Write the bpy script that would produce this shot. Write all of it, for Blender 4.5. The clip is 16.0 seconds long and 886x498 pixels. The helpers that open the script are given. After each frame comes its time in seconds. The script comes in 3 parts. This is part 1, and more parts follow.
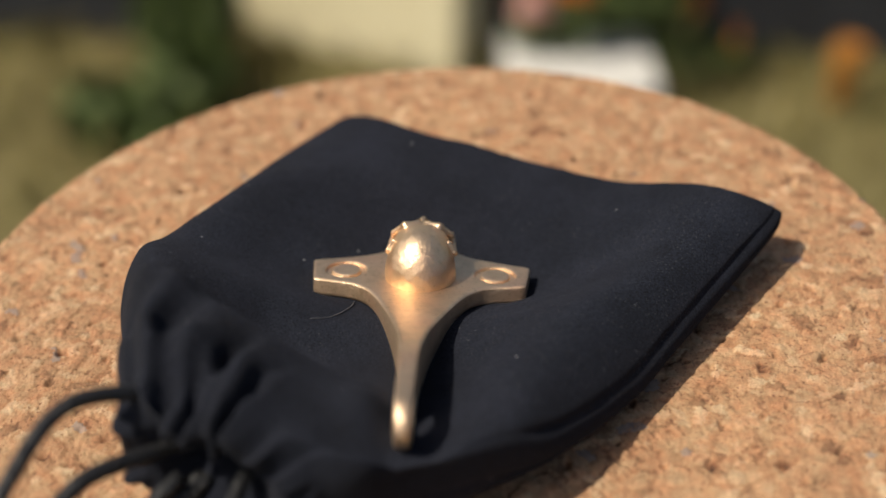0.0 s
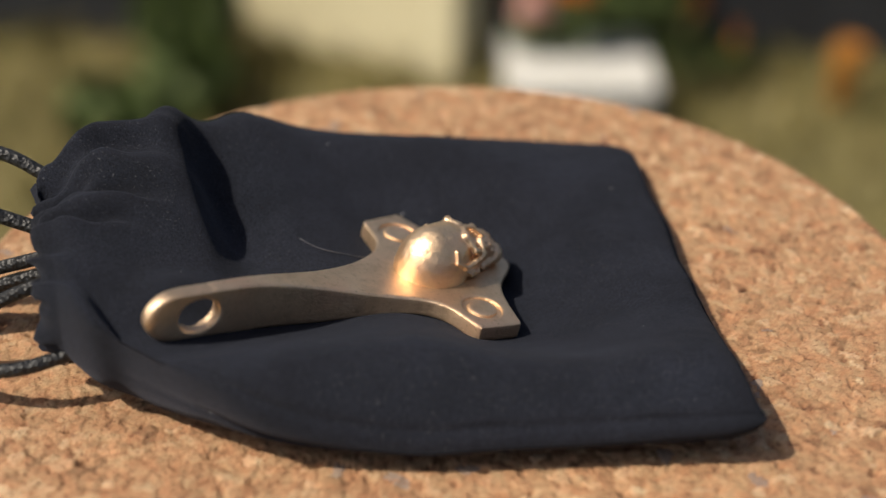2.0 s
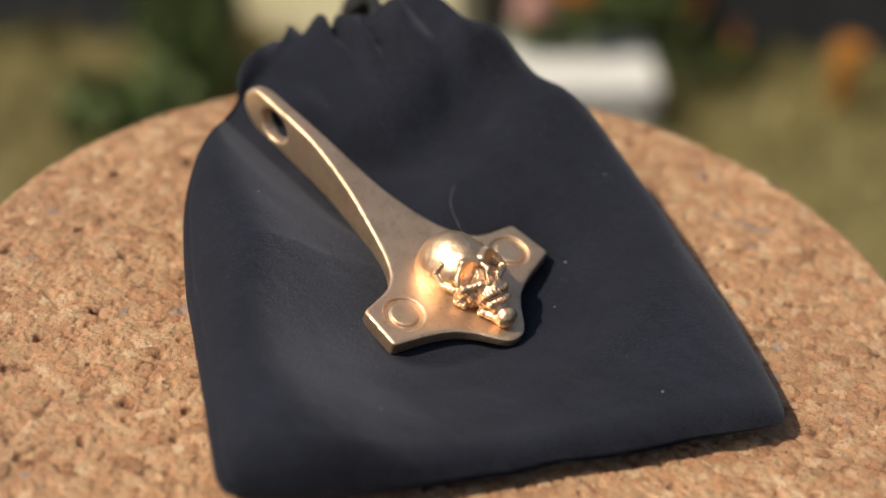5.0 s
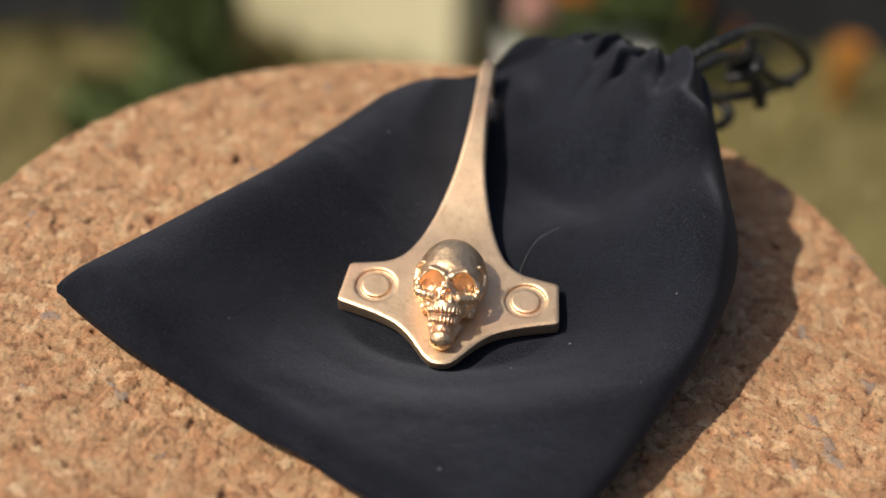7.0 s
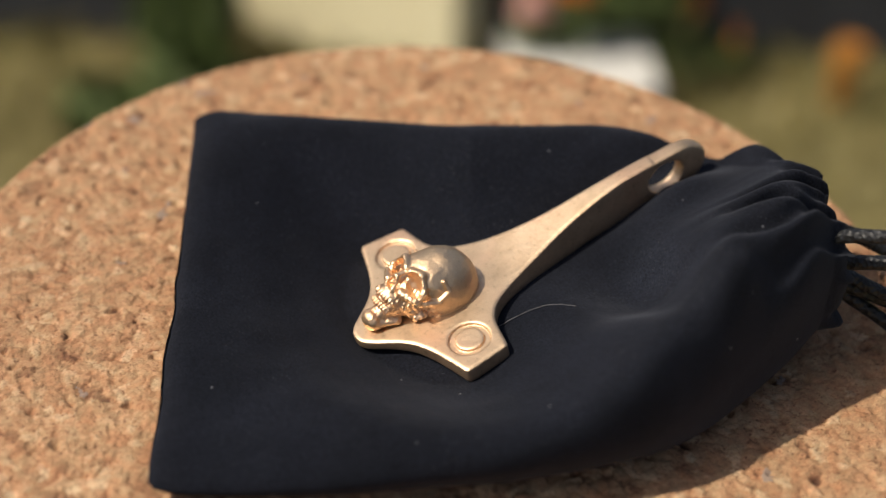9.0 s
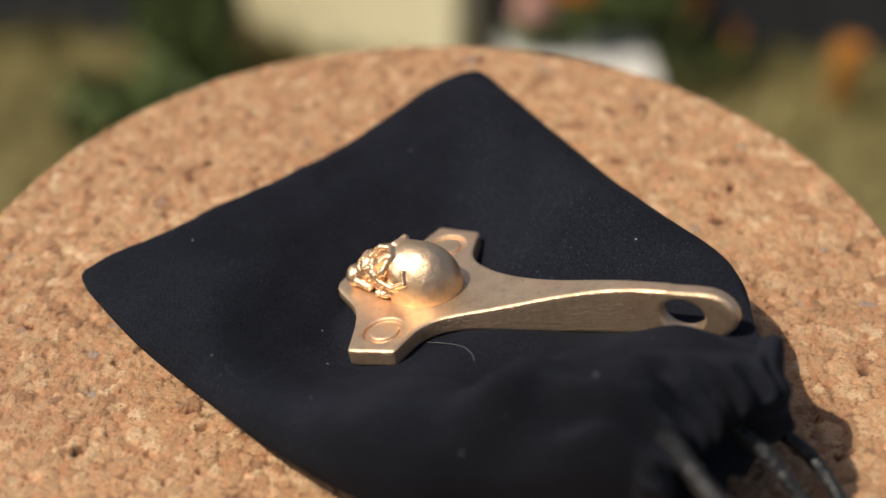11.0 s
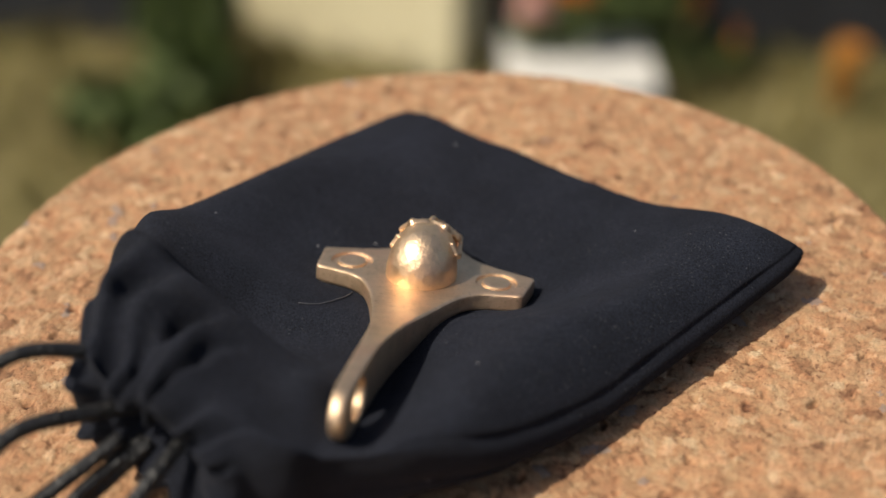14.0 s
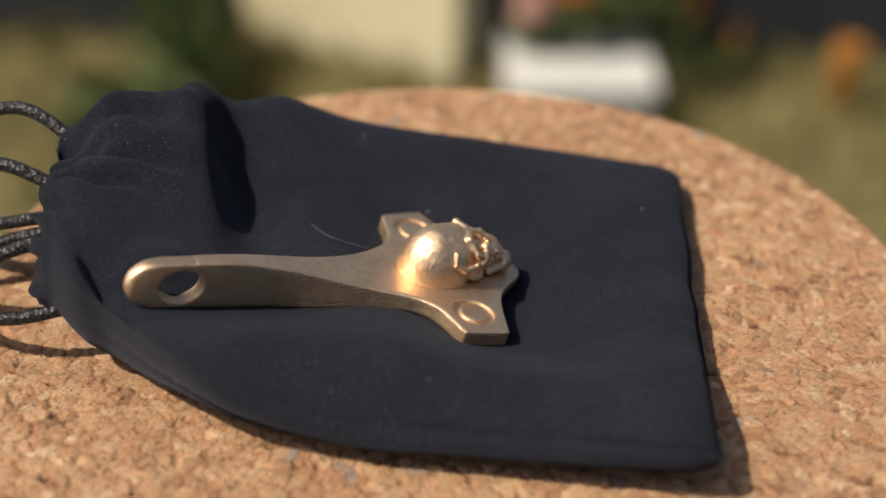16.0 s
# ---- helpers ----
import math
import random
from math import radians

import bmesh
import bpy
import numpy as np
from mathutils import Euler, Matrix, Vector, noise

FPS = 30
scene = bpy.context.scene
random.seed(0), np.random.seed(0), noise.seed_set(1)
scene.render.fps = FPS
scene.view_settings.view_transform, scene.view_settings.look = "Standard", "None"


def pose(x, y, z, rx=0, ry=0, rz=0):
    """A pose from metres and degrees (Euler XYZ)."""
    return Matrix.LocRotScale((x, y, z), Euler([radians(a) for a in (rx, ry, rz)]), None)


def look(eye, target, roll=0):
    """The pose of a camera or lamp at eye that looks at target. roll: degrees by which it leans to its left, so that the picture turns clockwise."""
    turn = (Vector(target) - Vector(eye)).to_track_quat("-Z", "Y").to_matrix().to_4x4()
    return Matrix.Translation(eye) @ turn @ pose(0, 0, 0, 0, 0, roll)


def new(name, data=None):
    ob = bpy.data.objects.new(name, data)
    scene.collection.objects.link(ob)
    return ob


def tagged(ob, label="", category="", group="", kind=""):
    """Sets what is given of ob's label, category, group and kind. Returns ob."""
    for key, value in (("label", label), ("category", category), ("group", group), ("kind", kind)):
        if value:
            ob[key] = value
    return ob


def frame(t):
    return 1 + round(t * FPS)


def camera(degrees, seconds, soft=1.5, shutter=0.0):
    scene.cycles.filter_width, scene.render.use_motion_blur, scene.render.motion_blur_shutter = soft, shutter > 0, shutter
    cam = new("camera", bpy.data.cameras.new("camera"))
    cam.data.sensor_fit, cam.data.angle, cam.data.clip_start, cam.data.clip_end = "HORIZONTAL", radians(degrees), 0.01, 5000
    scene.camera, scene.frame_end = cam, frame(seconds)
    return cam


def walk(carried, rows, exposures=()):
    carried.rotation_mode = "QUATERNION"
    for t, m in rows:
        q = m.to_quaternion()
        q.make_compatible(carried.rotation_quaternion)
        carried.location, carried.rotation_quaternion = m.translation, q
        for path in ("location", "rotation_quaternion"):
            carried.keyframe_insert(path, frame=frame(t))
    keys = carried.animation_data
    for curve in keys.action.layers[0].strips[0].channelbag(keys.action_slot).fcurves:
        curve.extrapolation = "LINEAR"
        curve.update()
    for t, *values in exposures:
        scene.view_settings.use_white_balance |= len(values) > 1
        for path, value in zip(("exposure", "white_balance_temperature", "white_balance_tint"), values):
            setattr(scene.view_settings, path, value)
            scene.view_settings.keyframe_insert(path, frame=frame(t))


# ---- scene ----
EYE = (0.0, -0.24174, 0.19407)
TURN = 2 * math.pi / 13.599          # radians a second, clockwise from above
cam = camera(30.644, 16.0)
_yaw, _tilt = radians(0.254), radians(36.466)
AIM = (EYE[0] + math.sin(_yaw) * math.cos(_tilt), EYE[1] + math.cos(_yaw) * math.cos(_tilt), EYE[2] - math.sin(_tilt))
STAND = look(EYE, AIM, 1.7435)
walk(cam, [(0.0, STAND), (16.0, STAND)])
# a real aperture: the garden behind lies far out of focus
cam.data.dof.use_dof = True
cam.data.dof.focus_distance = 0.296
cam.data.dof.aperture_fstop = 7.3

# ---- light ----
SUN_TO = Vector((-0.70, -0.20, 1.0)).normalized()
sun_data = bpy.data.lights.new("sun", "SUN")
sun_data.energy, sun_data.angle, sun_data.color = 4.35, radians(1.2), (1.0, 0.91, 0.77)
sun = new("sun", sun_data)
sun.matrix_world = look(SUN_TO * 6, (0, 0, 0))
world = bpy.data.worlds.new("sky")
scene.world = world
world.use_nodes = True
_wn, _wl = world.node_tree.nodes, world.node_tree.links
_sky = _wn.new("ShaderNodeTexSky")
_sky.sky_type, _sky.sun_disc = "NISHITA", False
_sky.dust_density, _sky.ozone_density = 4.0, 0.6
_sky.sun_elevation = math.asin(SUN_TO.z)
_sky.sun_rotation = math.atan2(SUN_TO.x, SUN_TO.y)
_wn["Background"].inputs[1].default_value = 0.085
_wl.new(_sky.outputs[0], _wn["Background"].inputs[0])
scene.view_settings.exposure = 0.0

# ---- materials ----


class Mat:
    """A small builder for node materials."""

    def __init__(self, name, rough=0.6, metal=0.0):
        self.m = bpy.data.materials.new(name)
        self.m.use_nodes = True
        self.n, self.l = self.m.node_tree.nodes, self.m.node_tree.links
        self.b = self.n["Principled BSDF"]
        self.b.inputs["Roughness"].default_value = rough
        self.b.inputs["Metallic"].default_value = metal
        self.co = self.n.new("ShaderNodeTexCoord").outputs["Object"]

    def noise(self, scale, detail=3.0, rough=0.55, stretch=None):
        t = self.n.new("ShaderNodeTexNoise")
        t.inputs["Scale"].default_value, t.inputs["Detail"].default_value, t.inputs["Roughness"].default_value = scale, detail, rough
        if stretch:
            mp = self.n.new("ShaderNodeMapping")
            mp.inputs["Scale"].default_value = stretch
            self.l.new(self.co, mp.inputs[0])
            self.l.new(mp.outputs[0], t.inputs["Vector"])
        else:
            self.l.new(self.co, t.inputs["Vector"])
        return t.outputs[0]

    def cells(self, scale, feature="F1", out="Color"):
        t = self.n.new("ShaderNodeTexVoronoi")
        t.feature = feature
        t.inputs["Scale"].default_value = scale
        self.l.new(self.co, t.inputs["Vector"])
        return t.outputs[out]

    def attr(self, name):
        t = self.n.new("ShaderNodeAttribute")
        t.attribute_name = name
        return t.outputs["Fac"]

    def ramp(self, fac, *stops):
        r = self.n.new("ShaderNodeValToRGB")
        while len(r.color_ramp.elements) < len(stops):
            r.color_ramp.elements.new(0.5)
        for e, (p, c) in zip(r.color_ramp.elements, stops):
            e.position, e.color = p, (*c, 1) if len(c) == 3 else c
        self.l.new(fac, r.inputs[0])
        return r.outputs[0]

    def mix(self, fac, a, b, mode="MIX"):
        x = self.n.new("ShaderNodeMix")
        x.data_type, x.blend_type = "RGBA", mode
        for sock, v in ((x.inputs[0], fac), (x.inputs[6], a), (x.inputs[7], b)):
            if hasattr(v, "links"):
                self.l.new(v, sock)
            elif isinstance(v, (int, float)):
                sock.default_value = v
            else:
                sock.default_value = (*v, 1)
        return x.outputs[2]

    def color(self, sock):
        if hasattr(sock, "links"):
            self.l.new(sock, self.b.inputs["Base Color"])
        else:
            self.b.inputs["Base Color"].default_value = (*sock, 1)
        return self

    def rough(self, sock):
        self.l.new(sock, self.b.inputs["Roughness"])
        return self

    def bump(self, sock, depth, strength=1.0):
        k = self.n.new("ShaderNodeBump")
        k.inputs["Distance"].default_value, k.inputs["Strength"].default_value = depth, strength
        self.l.new(sock, k.inputs["Height"])
        if self.b.inputs["Normal"].links:
            self.l.new(self.b.inputs["Normal"].links[0].from_socket, k.inputs["Normal"])
        self.l.new(k.outputs[0], self.b.inputs["Normal"])
        return self


def grey(v):
    return (v, v, v)


def make_cork():
    k = Mat("cork", 0.88)
    base = k.ramp(k.attr("granule"), (0.0, (0.060, 0.027, 0.014)), (0.14, (0.19, 0.092, 0.048)), (0.34, (0.35, 0.188, 0.100)), (0.66, (0.43, 0.253, 0.142)), (1.0, (0.56, 0.38, 0.24)))
    hue = k.ramp(k.noise(300, 2), (0.35, (1.00, 0.925, 0.86)), (0.65, (0.93, 1.03, 1.01)))
    c = k.mix(1.0, base, hue, "MULTIPLY")
    fibre = k.ramp(k.noise(1300, 4, 0.75, (1.0, 0.45, 1.0)), (0.3, grey(0.70)), (0.7, grey(1.22)))
    c = k.mix(1.0, c, fibre, "MULTIPLY")
    patch = k.ramp(k.noise(24, 2), (0.35, (0.955, 0.93, 0.91)), (0.65, (1.09, 1.07, 1.04)))
    c = k.mix(1.0, c, patch, "MULTIPLY")
    crumb = k.ramp(k.noise(1000, 4, 0.65), (0.60, grey(0)), (0.66, grey(0.85)))
    c = k.mix(crumb, c, (0.15, 0.062, 0.032))
    stone = k.ramp(k.attr("stone"), (0.45, grey(0)), (0.6, grey(0.6)))
    c = k.mix(stone, c, (0.20, 0.18, 0.17))
    k.color(c)
    k.bump(k.noise(620, 4, 0.65), 0.0006, 0.7)
    k.bump(k.noise(1900, 3), 0.0003, 0.6)
    return k.m


def make_cloth(name, col):
    k = Mat(name, 0.92)
    nap = k.ramp(k.noise(60, 4, 0.6), (0.3, tuple(v * 0.72 for v in col)), (0.7, tuple(v * 1.30 for v in col)))
    fuzz = k.ramp(k.noise(2600, 4, 0.8), (0.36, grey(0.35)), (0.68, grey(2.0)))
    c = k.mix(1.0, nap, fuzz, "MULTIPLY")
    dusty = k.ramp(k.noise(38, 3, 0.6), (0.44, grey(0)), (0.64, grey(1)))
    lint = k.ramp(k.noise(2300, 3, 0.6), (0.62, grey(0)), (0.74, grey(0.24)))
    c = k.mix(k.mix(1.0, lint, dusty, "MULTIPLY"), c, (0.30, 0.30, 0.31))
    spot = k.ramp(k.cells(125, "F1", "Distance"), (0.016, grey(0.65)), (0.034, grey(0)))
    k.color(k.mix(spot, c, (0.42, 0.42, 0.43)))
    k.b.inputs["Sheen Weight"].default_value = 0.06
    k.b.inputs["Sheen Roughness"].default_value = 0.45
    k.b.inputs["Sheen Tint"].default_value = (0.75, 0.8, 1.0, 1)
    k.b.inputs["Specular IOR Level"].default_value = 0.15
    # the nap is brushed towards the neck
    add, unit, turn = k.n.new("ShaderNodeVectorMath"), k.n.new("ShaderNodeVectorMath"), k.n.new("ShaderNodeVectorTransform")
    unit.operation = "NORMALIZE"
    add.inputs[1].default_value = (-0.36, -0.47, 0.0)
    turn.vector_type, turn.convert_from, turn.convert_to = "NORMAL", "OBJECT", "WORLD"
    k.l.new(k.co.node.outputs["Normal"], add.inputs[0])
    k.l.new(add.outputs[0], unit.inputs[0])
    k.l.new(unit.outputs[0], turn.inputs[0])
    k.l.new(turn.outputs[0], k.b.inputs["Normal"])
    k.bump(k.noise(2400, 3, 0.6), 0.00016, 0.7)
    k.bump(k.noise(160, 3), 0.0005, 0.35)
    return k.m


def make_bronze(name, brushed):
    k = Mat(name, 0.5, 1.0)
    if brushed:
        tone = k.ramp(k.noise(170, 4, 0.65), (0.3, (0.66, 0.475, 0.305)), (0.5, (0.80, 0.59, 0.39)), (0.7, (0.86, 0.65, 0.445)))
        blush = k.ramp(k.noise(75, 2), (0.48, grey(0)), (0.72, grey(0.55)))
    else:
        tone = k.ramp(k.noise(240, 4, 0.65), (0.3, (0.80, 0.55, 0.33)), (0.7, (0.93, 0.68, 0.44)))
        blush = k.ramp(k.noise(130, 2), (0.46, grey(0)), (0.70, grey(0.55)))
    c = k.mix(blush, tone, (0.86, 0.54, 0.36) if brushed else (0.92, 0.55, 0.35))
    dark = k.ramp(k.noise(1100, 3, 0.6), (0.57, grey(0)), (0.72, grey(0.35 if brushed else 0.2)))
    k.color(k.mix(dark, c, (0.36, 0.22, 0.11)))
    fine = k.noise(2600, 3, 0.65)
    k.rough(k.ramp(fine, (0.3, grey(0.40 if brushed else 0.33)), (0.75, grey(0.59 if brushed else 0.58))))
    if brushed:
        # the flat top is polished, the sides keep a gritty cast skin
        part_xyz = k.n.new("ShaderNodeSeparateXYZ")
        k.l.new(k.co.node.outputs["Normal"], part_xyz.inputs[0])
        flank = k.ramp(part_xyz.outputs[2], (0.45, grey(1)), (0.85, grey(0)))
        grit = k.mix(1.0, k.noise(1900, 4, 0.7, (1.0, 0.6, 1.0)), flank, "MULTIPLY")
        k.bump(grit, 0.00036, 0.6)
    k.bump(k.noise(4200, 2, 0.5, (1.0, 0.2, 1.0)), 0.00003, 0.35 if brushed else 0.2)
    k.bump(k.noise(700 if brushed else 900, 4, 0.7), 0.00012 if brushed else 0.0002, 0.55 if brushed else 0.8)
    return k.m


def make_plain(name, a, b, scale, rough=0.8, bump=0.0, metal=0.0):
    k = Mat(name, rough, metal)
    k.color(k.ramp(k.noise(scale, 4, 0.6), (0.3, a), (0.7, b)))
    if bump:
        k.bump(k.noise(scale * 6, 3), bump, 0.6)
    return k.m


def make_cord():
    k = Mat("cord", 0.5)
    k.color(k.ramp(k.noise(900, 2), (0.35, (0.003, 0.003, 0.004)), (0.75, (0.010, 0.0105, 0.012))))
    k.b.inputs["Sheen Weight"].default_value = 0.03
    k.bump(k.cells(1100, "F1", "Distance"), 0.0004, 0.9)
    return k.m


CORK = make_cork()
CLOTH = make_cloth("suede_cloth", (0.0084, 0.0097, 0.0149))
BRONZE = make_bronze("brushed_bronze", True)
BRONZE_CAST = make_bronze("cast_bronze", False)
CORD = make_cord()
LAWN = make_plain("lawn_soil", (0.135, 0.115, 0.043), (0.235, 0.195, 0.080), 9, 0.95, 0.004)
BLADE = make_plain("dry_grass", (0.18, 0.16, 0.050), (0.32, 0.265, 0.10), 14, 0.8)
LEAF = make_plain("leaf_green", (0.045, 0.070, 0.014), (0.10, 0.135, 0.030), 30, 0.6)
STEM = make_plain("stem", (0.05, 0.06, 0.02), (0.09, 0.09, 0.03), 40, 0.7)
PETAL = make_plain("orange_petal", (0.62, 0.16, 0.015), (0.75, 0.26, 0.03), 60, 0.6)
PINK = make_plain("pink_petal", (0.70, 0.42, 0.36), (0.78, 0.55, 0.48), 60, 0.6)
CREAM = make_plain("cream_stone", (0.72, 0.63, 0.38), (0.82, 0.75, 0.50), 7, 0.85, 0.002)
WHITE = make_plain("white_ceramic", (0.60, 0.585, 0.54), (0.70, 0.68, 0.63), 12, 0.45, 0.0)
SLATE = make_plain("dark_slate", (0.022, 0.024, 0.028), (0.045, 0.047, 0.052), 16, 0.75, 0.001)
TERRA = make_plain("terracotta", (0.30, 0.115, 0.010), (0.40, 0.165, 0.016), 20, 0.8, 0.001)
SOIL = make_plain("potting_soil", (0.02, 0.014, 0.009), (0.045, 0.03, 0.018), 60, 0.95, 0.003)
# pale grey of the painted highlight along a crease in the pouch
CREASE_LIGHT = make_plain("crease_light_grey", (0.05, 0.05, 0.055), (0.13, 0.13, 0.14), 900, 0.9)
WOOD = make_plain("stand_wood", (0.14, 0.08, 0.04), (0.24, 0.15, 0.08), 20, 0.7, 0.001)

# ---- mesh helpers ----


def smooth(me):
    me.polygons.foreach_set("use_smooth", [True] * len(me.polygons))
    return me


def mesh_of(name, verts, faces, material, soft=True):
    me = bpy.data.meshes.new(name)
    me.from_pydata([tuple(v) for v in verts], [], faces)
    me.materials.append(material)
    if soft:
        smooth(me)
    me.update()
    return me


def put(ob, parent):
    ob.parent = parent
    return ob


def part(name, bm, material, parent, label="", soft=True):
    me = bpy.data.meshes.new(name)
    bm.to_mesh(me)
    bm.free()
    me.materials.append(material)
    if soft:
        smooth(me)
    ob = new(name, me)
    ob.parent = parent
    return tagged(ob, label)


def part_mesh(name, me, parent, label=""):
    ob = new(name, me)
    ob.parent = parent
    return tagged(ob, label)


def loft(rings, close_start=True, close_end=True):
    """Verts and faces through equal closed rings."""
    n = len(rings[0])
    verts = [p for ring in rings for p in ring]
    faces = []
    for i in range(len(rings) - 1):
        for j in range(n):
            k = (j + 1) % n
            faces.append((i * n + j, i * n + k, (i + 1) * n + k, (i + 1) * n + j))
    if close_start:
        faces.append(tuple(range(n))[::-1])
    if close_end:
        faces.append(tuple(range((len(rings) - 1) * n, len(rings) * n)))
    return verts, faces


def lathe(profile, sides=40):
    """Verts and faces of a turned body; profile of (radius, height)."""
    rings = [[(r * math.cos(2 * math.pi * j / sides), r * math.sin(2 * math.pi * j / sides), z) for j in range(sides)] for r, z in profile]
    return loft(rings)


def spline(points, n):
    """n points on a smooth curve through the given ones."""
    P = np.array(points, float)
    P = np.vstack([2 * P[0] - P[1], P, 2 * P[-1] - P[-2]])
    out = []
    for u in np.linspace(0, len(P) - 3 - 1e-9, n):
        i = int(u)
        t = u - i
        a, b, c, d = P[i:i + 4]
        out.append(0.5 * (2 * b + (c - a) * t + (2 * a - 5 * b + 4 * c - d) * t * t + (3 * b - a - 3 * c + d) * t ** 3))
    return np.array(out)


def tube(points, radius, n=60, sides=10):
    C = spline(points, n)
    T = np.gradient(C, axis=0)
    T /= np.linalg.norm(T, axis=1)[:, None]
    up = np.array([0.3, 0.2, 1.0])
    rings = []
    for c, t in zip(C, T):
        a = np.cross(t, up)
        a /= np.linalg.norm(a)
        b = np.cross(a, t)
        up = b
        rings.append([tuple(c + radius * (math.cos(q) * a + math.sin(q) * b)) for q in np.linspace(0, 2 * math.pi, sides, endpoint=False)])
    return loft(rings)


# ---- the turning stage: all that lies on it turns about the z axis ----
LEAN = Vector((-0.06338, 0.00911, 1.0)).normalized()
SEAT = Vector((0, 0, 1)).rotation_difference(LEAN).to_matrix().to_4x4()


def turned(t):
    return Matrix.Rotation(-TURN * t, 4, "Z") @ SEAT


MOVERS = []


# ---- cork disc ----
def build_disc():
    R, T, step = 0.0952, 0.013, 0.00040
    rng = np.random.default_rng(7)
    # granules of uneven size, as jittered seeds
    pitch = 0.0021
    gx, gy = np.meshgrid(np.arange(-0.1, 0.1, pitch), np.arange(-0.1, 0.1, pitch))
    seeds = np.stack([gx.ravel(), gy.ravel()], 1) + rng.uniform(-0.6, 0.6, (gx.size, 2)) * pitch
    seeds = seeds[rng.random(len(seeds)) > 0.30]
    tone = np.clip(rng.normal(0.58, 0.17, len(seeds)), 0.24, 1)
    stony = (rng.random(len(seeds)) < 0.014).astype(float)
    lift = rng.normal(0, 0.00012, len(seeds))
    stretch = rng.uniform(0.5, 1.8, len(seeds))
    way = rng.uniform(0, math.pi, len(seeds))
    rings, sides = int(R / step), 1150
    rad = np.linspace(0, 1, rings + 1)[1:] * (R - 0.0016)
    prof = [(r, 0.0) for r in rad]
    for a in np.linspace(0, math.pi / 2, 6)[1:]:
        prof.append((R - 0.0016 + 0.0016 * math.sin(a), -0.0016 + 0.0016 * math.cos(a)))
    for z in np.linspace(-0.0016, -T + 0.0012, 12)[1:]:
        prof.append((R, z))
    prof += [(R - 0.0012, -T)]
    ang = np.linspace(0, 2 * math.pi, sides, endpoint=False)
    V = np.concatenate([np.stack([r * np.cos(ang), r * np.sin(ang), np.full(sides, z)], 1) for r, z in prof])
    V = np.vstack([[0, 0, 0], V, [0, 0, -T]])
    n = len(V)
    # nearest two granules of each vertex, by cells of a coarse grid
    g, d1, d2 = np.zeros(n, int), np.full(n, 9.0), np.full(n, 9.0)
    wob = np.stack([V[:, 0] + 0.00022 * np.sin(V[:, 1] * 5600 + 2.0 * np.sin(V[:, 0] * 1700)) + 0.0001 * np.sin(V[:, 1] * 2100 + V[:, 0] * 900), V[:, 1] + 0.00022 * np.sin(V[:, 0] * 5300 + 1 + 2.0 * np.sin(V[:, 1] * 1500)) + 0.0001 * np.sin(V[:, 0] * 1900)], 1) + V[:, 2:3] * 0.7
    cell = 0.008
    key = np.floor(wob / cell).astype(int)
    skey = np.floor(seeds / cell).astype(int)
    for cx in range(key[:, 0].min(), key[:, 0].max() + 1):
        for cy in range(key[:, 1].min(), key[:, 1].max() + 1):
            sel = np.where((key[:, 0] == cx) & (key[:, 1] == cy))[0]
            near = np.where((abs(skey[:, 0] - cx) <= 1) & (abs(skey[:, 1] - cy) <= 1))[0]
            if not len(sel) or len(near) < 2:
                continue
            D = wob[sel][:, None] - seeds[near][None]
            ca, sa, st = np.cos(way[near]), np.sin(way[near]), stretch[near]
            dist = np.hypot((D[..., 0] * ca + D[..., 1] * sa) * st, (-D[..., 0] * sa + D[..., 1] * ca) / st)
            o = np.argsort(dist, axis=1)[:, :2]
            g[sel] = near[o[:, 0]]
            d1[sel], d2[sel] = np.take_along_axis(dist, o, 1).T
    gap = np.clip((d2 - d1) / 0.00062, 0, 1)
    dip = -0.00036 * (1 - gap) ** 1.5
    pit = np.array([noise.noise((x * 330, y * 330, z * 330)) for x, y, z in V])
    dip -= 0.0012 * np.clip(pit - 0.42, 0, 0.3) / 0.3
    h = lift[g] + dip
    # along the outward way: up on the top, out on the rim
    rr = np.hypot(V[:, 0], V[:, 1])
    edge = np.clip((rr - (R - 0.0016)) / 0.0016, 0, 1)
    outw = np.stack([V[:, 0] / np.maximum(rr, 1e-6), V[:, 1] / np.maximum(rr, 1e-6), np.zeros(n)], 1)
    top = (V[:, 2] > -0.0016 + 1e-6)[:, None]
    nrm = np.where(top, outw * edge[:, None] + np.array([0, 0, 1.0]) * (1 - edge[:, None] * 0.9), outw)
    V2 = V + nrm * h[:, None] * 1.0
    V2[:, 2] -= 0.00015
    V2[-1] = V[-1]
    V2[:, :2] += (0.0005, 0.0011)
    m = len(prof)
    faces = [(0, 1 + j, 1 + (j + 1) % sides) for j in range(sides)]
    for i in range(m - 1):
        a = 1 + i * sides
        faces += [(a + j, a + sides + j, a + sides + (j + 1) % sides, a + (j + 1) % sides) for j in range(sides)]
    a = 1 + (m - 1) * sides
    faces += [(a + (j + 1) % sides, a + j, n - 1) for j in range(sides)]
    crack = np.clip(0.26 + 1.7 * np.array([noise.noise((x * 210, y * 210, 3.0)) for x, y, z in V]), 0, 1)
    val = np.clip(tone[g] * (1 - 0.85 * (1 - gap) * crack) - 0.9 * np.clip(pit - 0.42, 0, 0.4), 0, 1)
    ob = new("cork_trivet")
    tagged(ob, "round tan cork trivet of pressed granules, slowly turning", "trivet")
    # the flat top and the rounded rim with the underside
    cut, first = sides + (rings - 1) * sides, 1 + (rings - 1) * sides
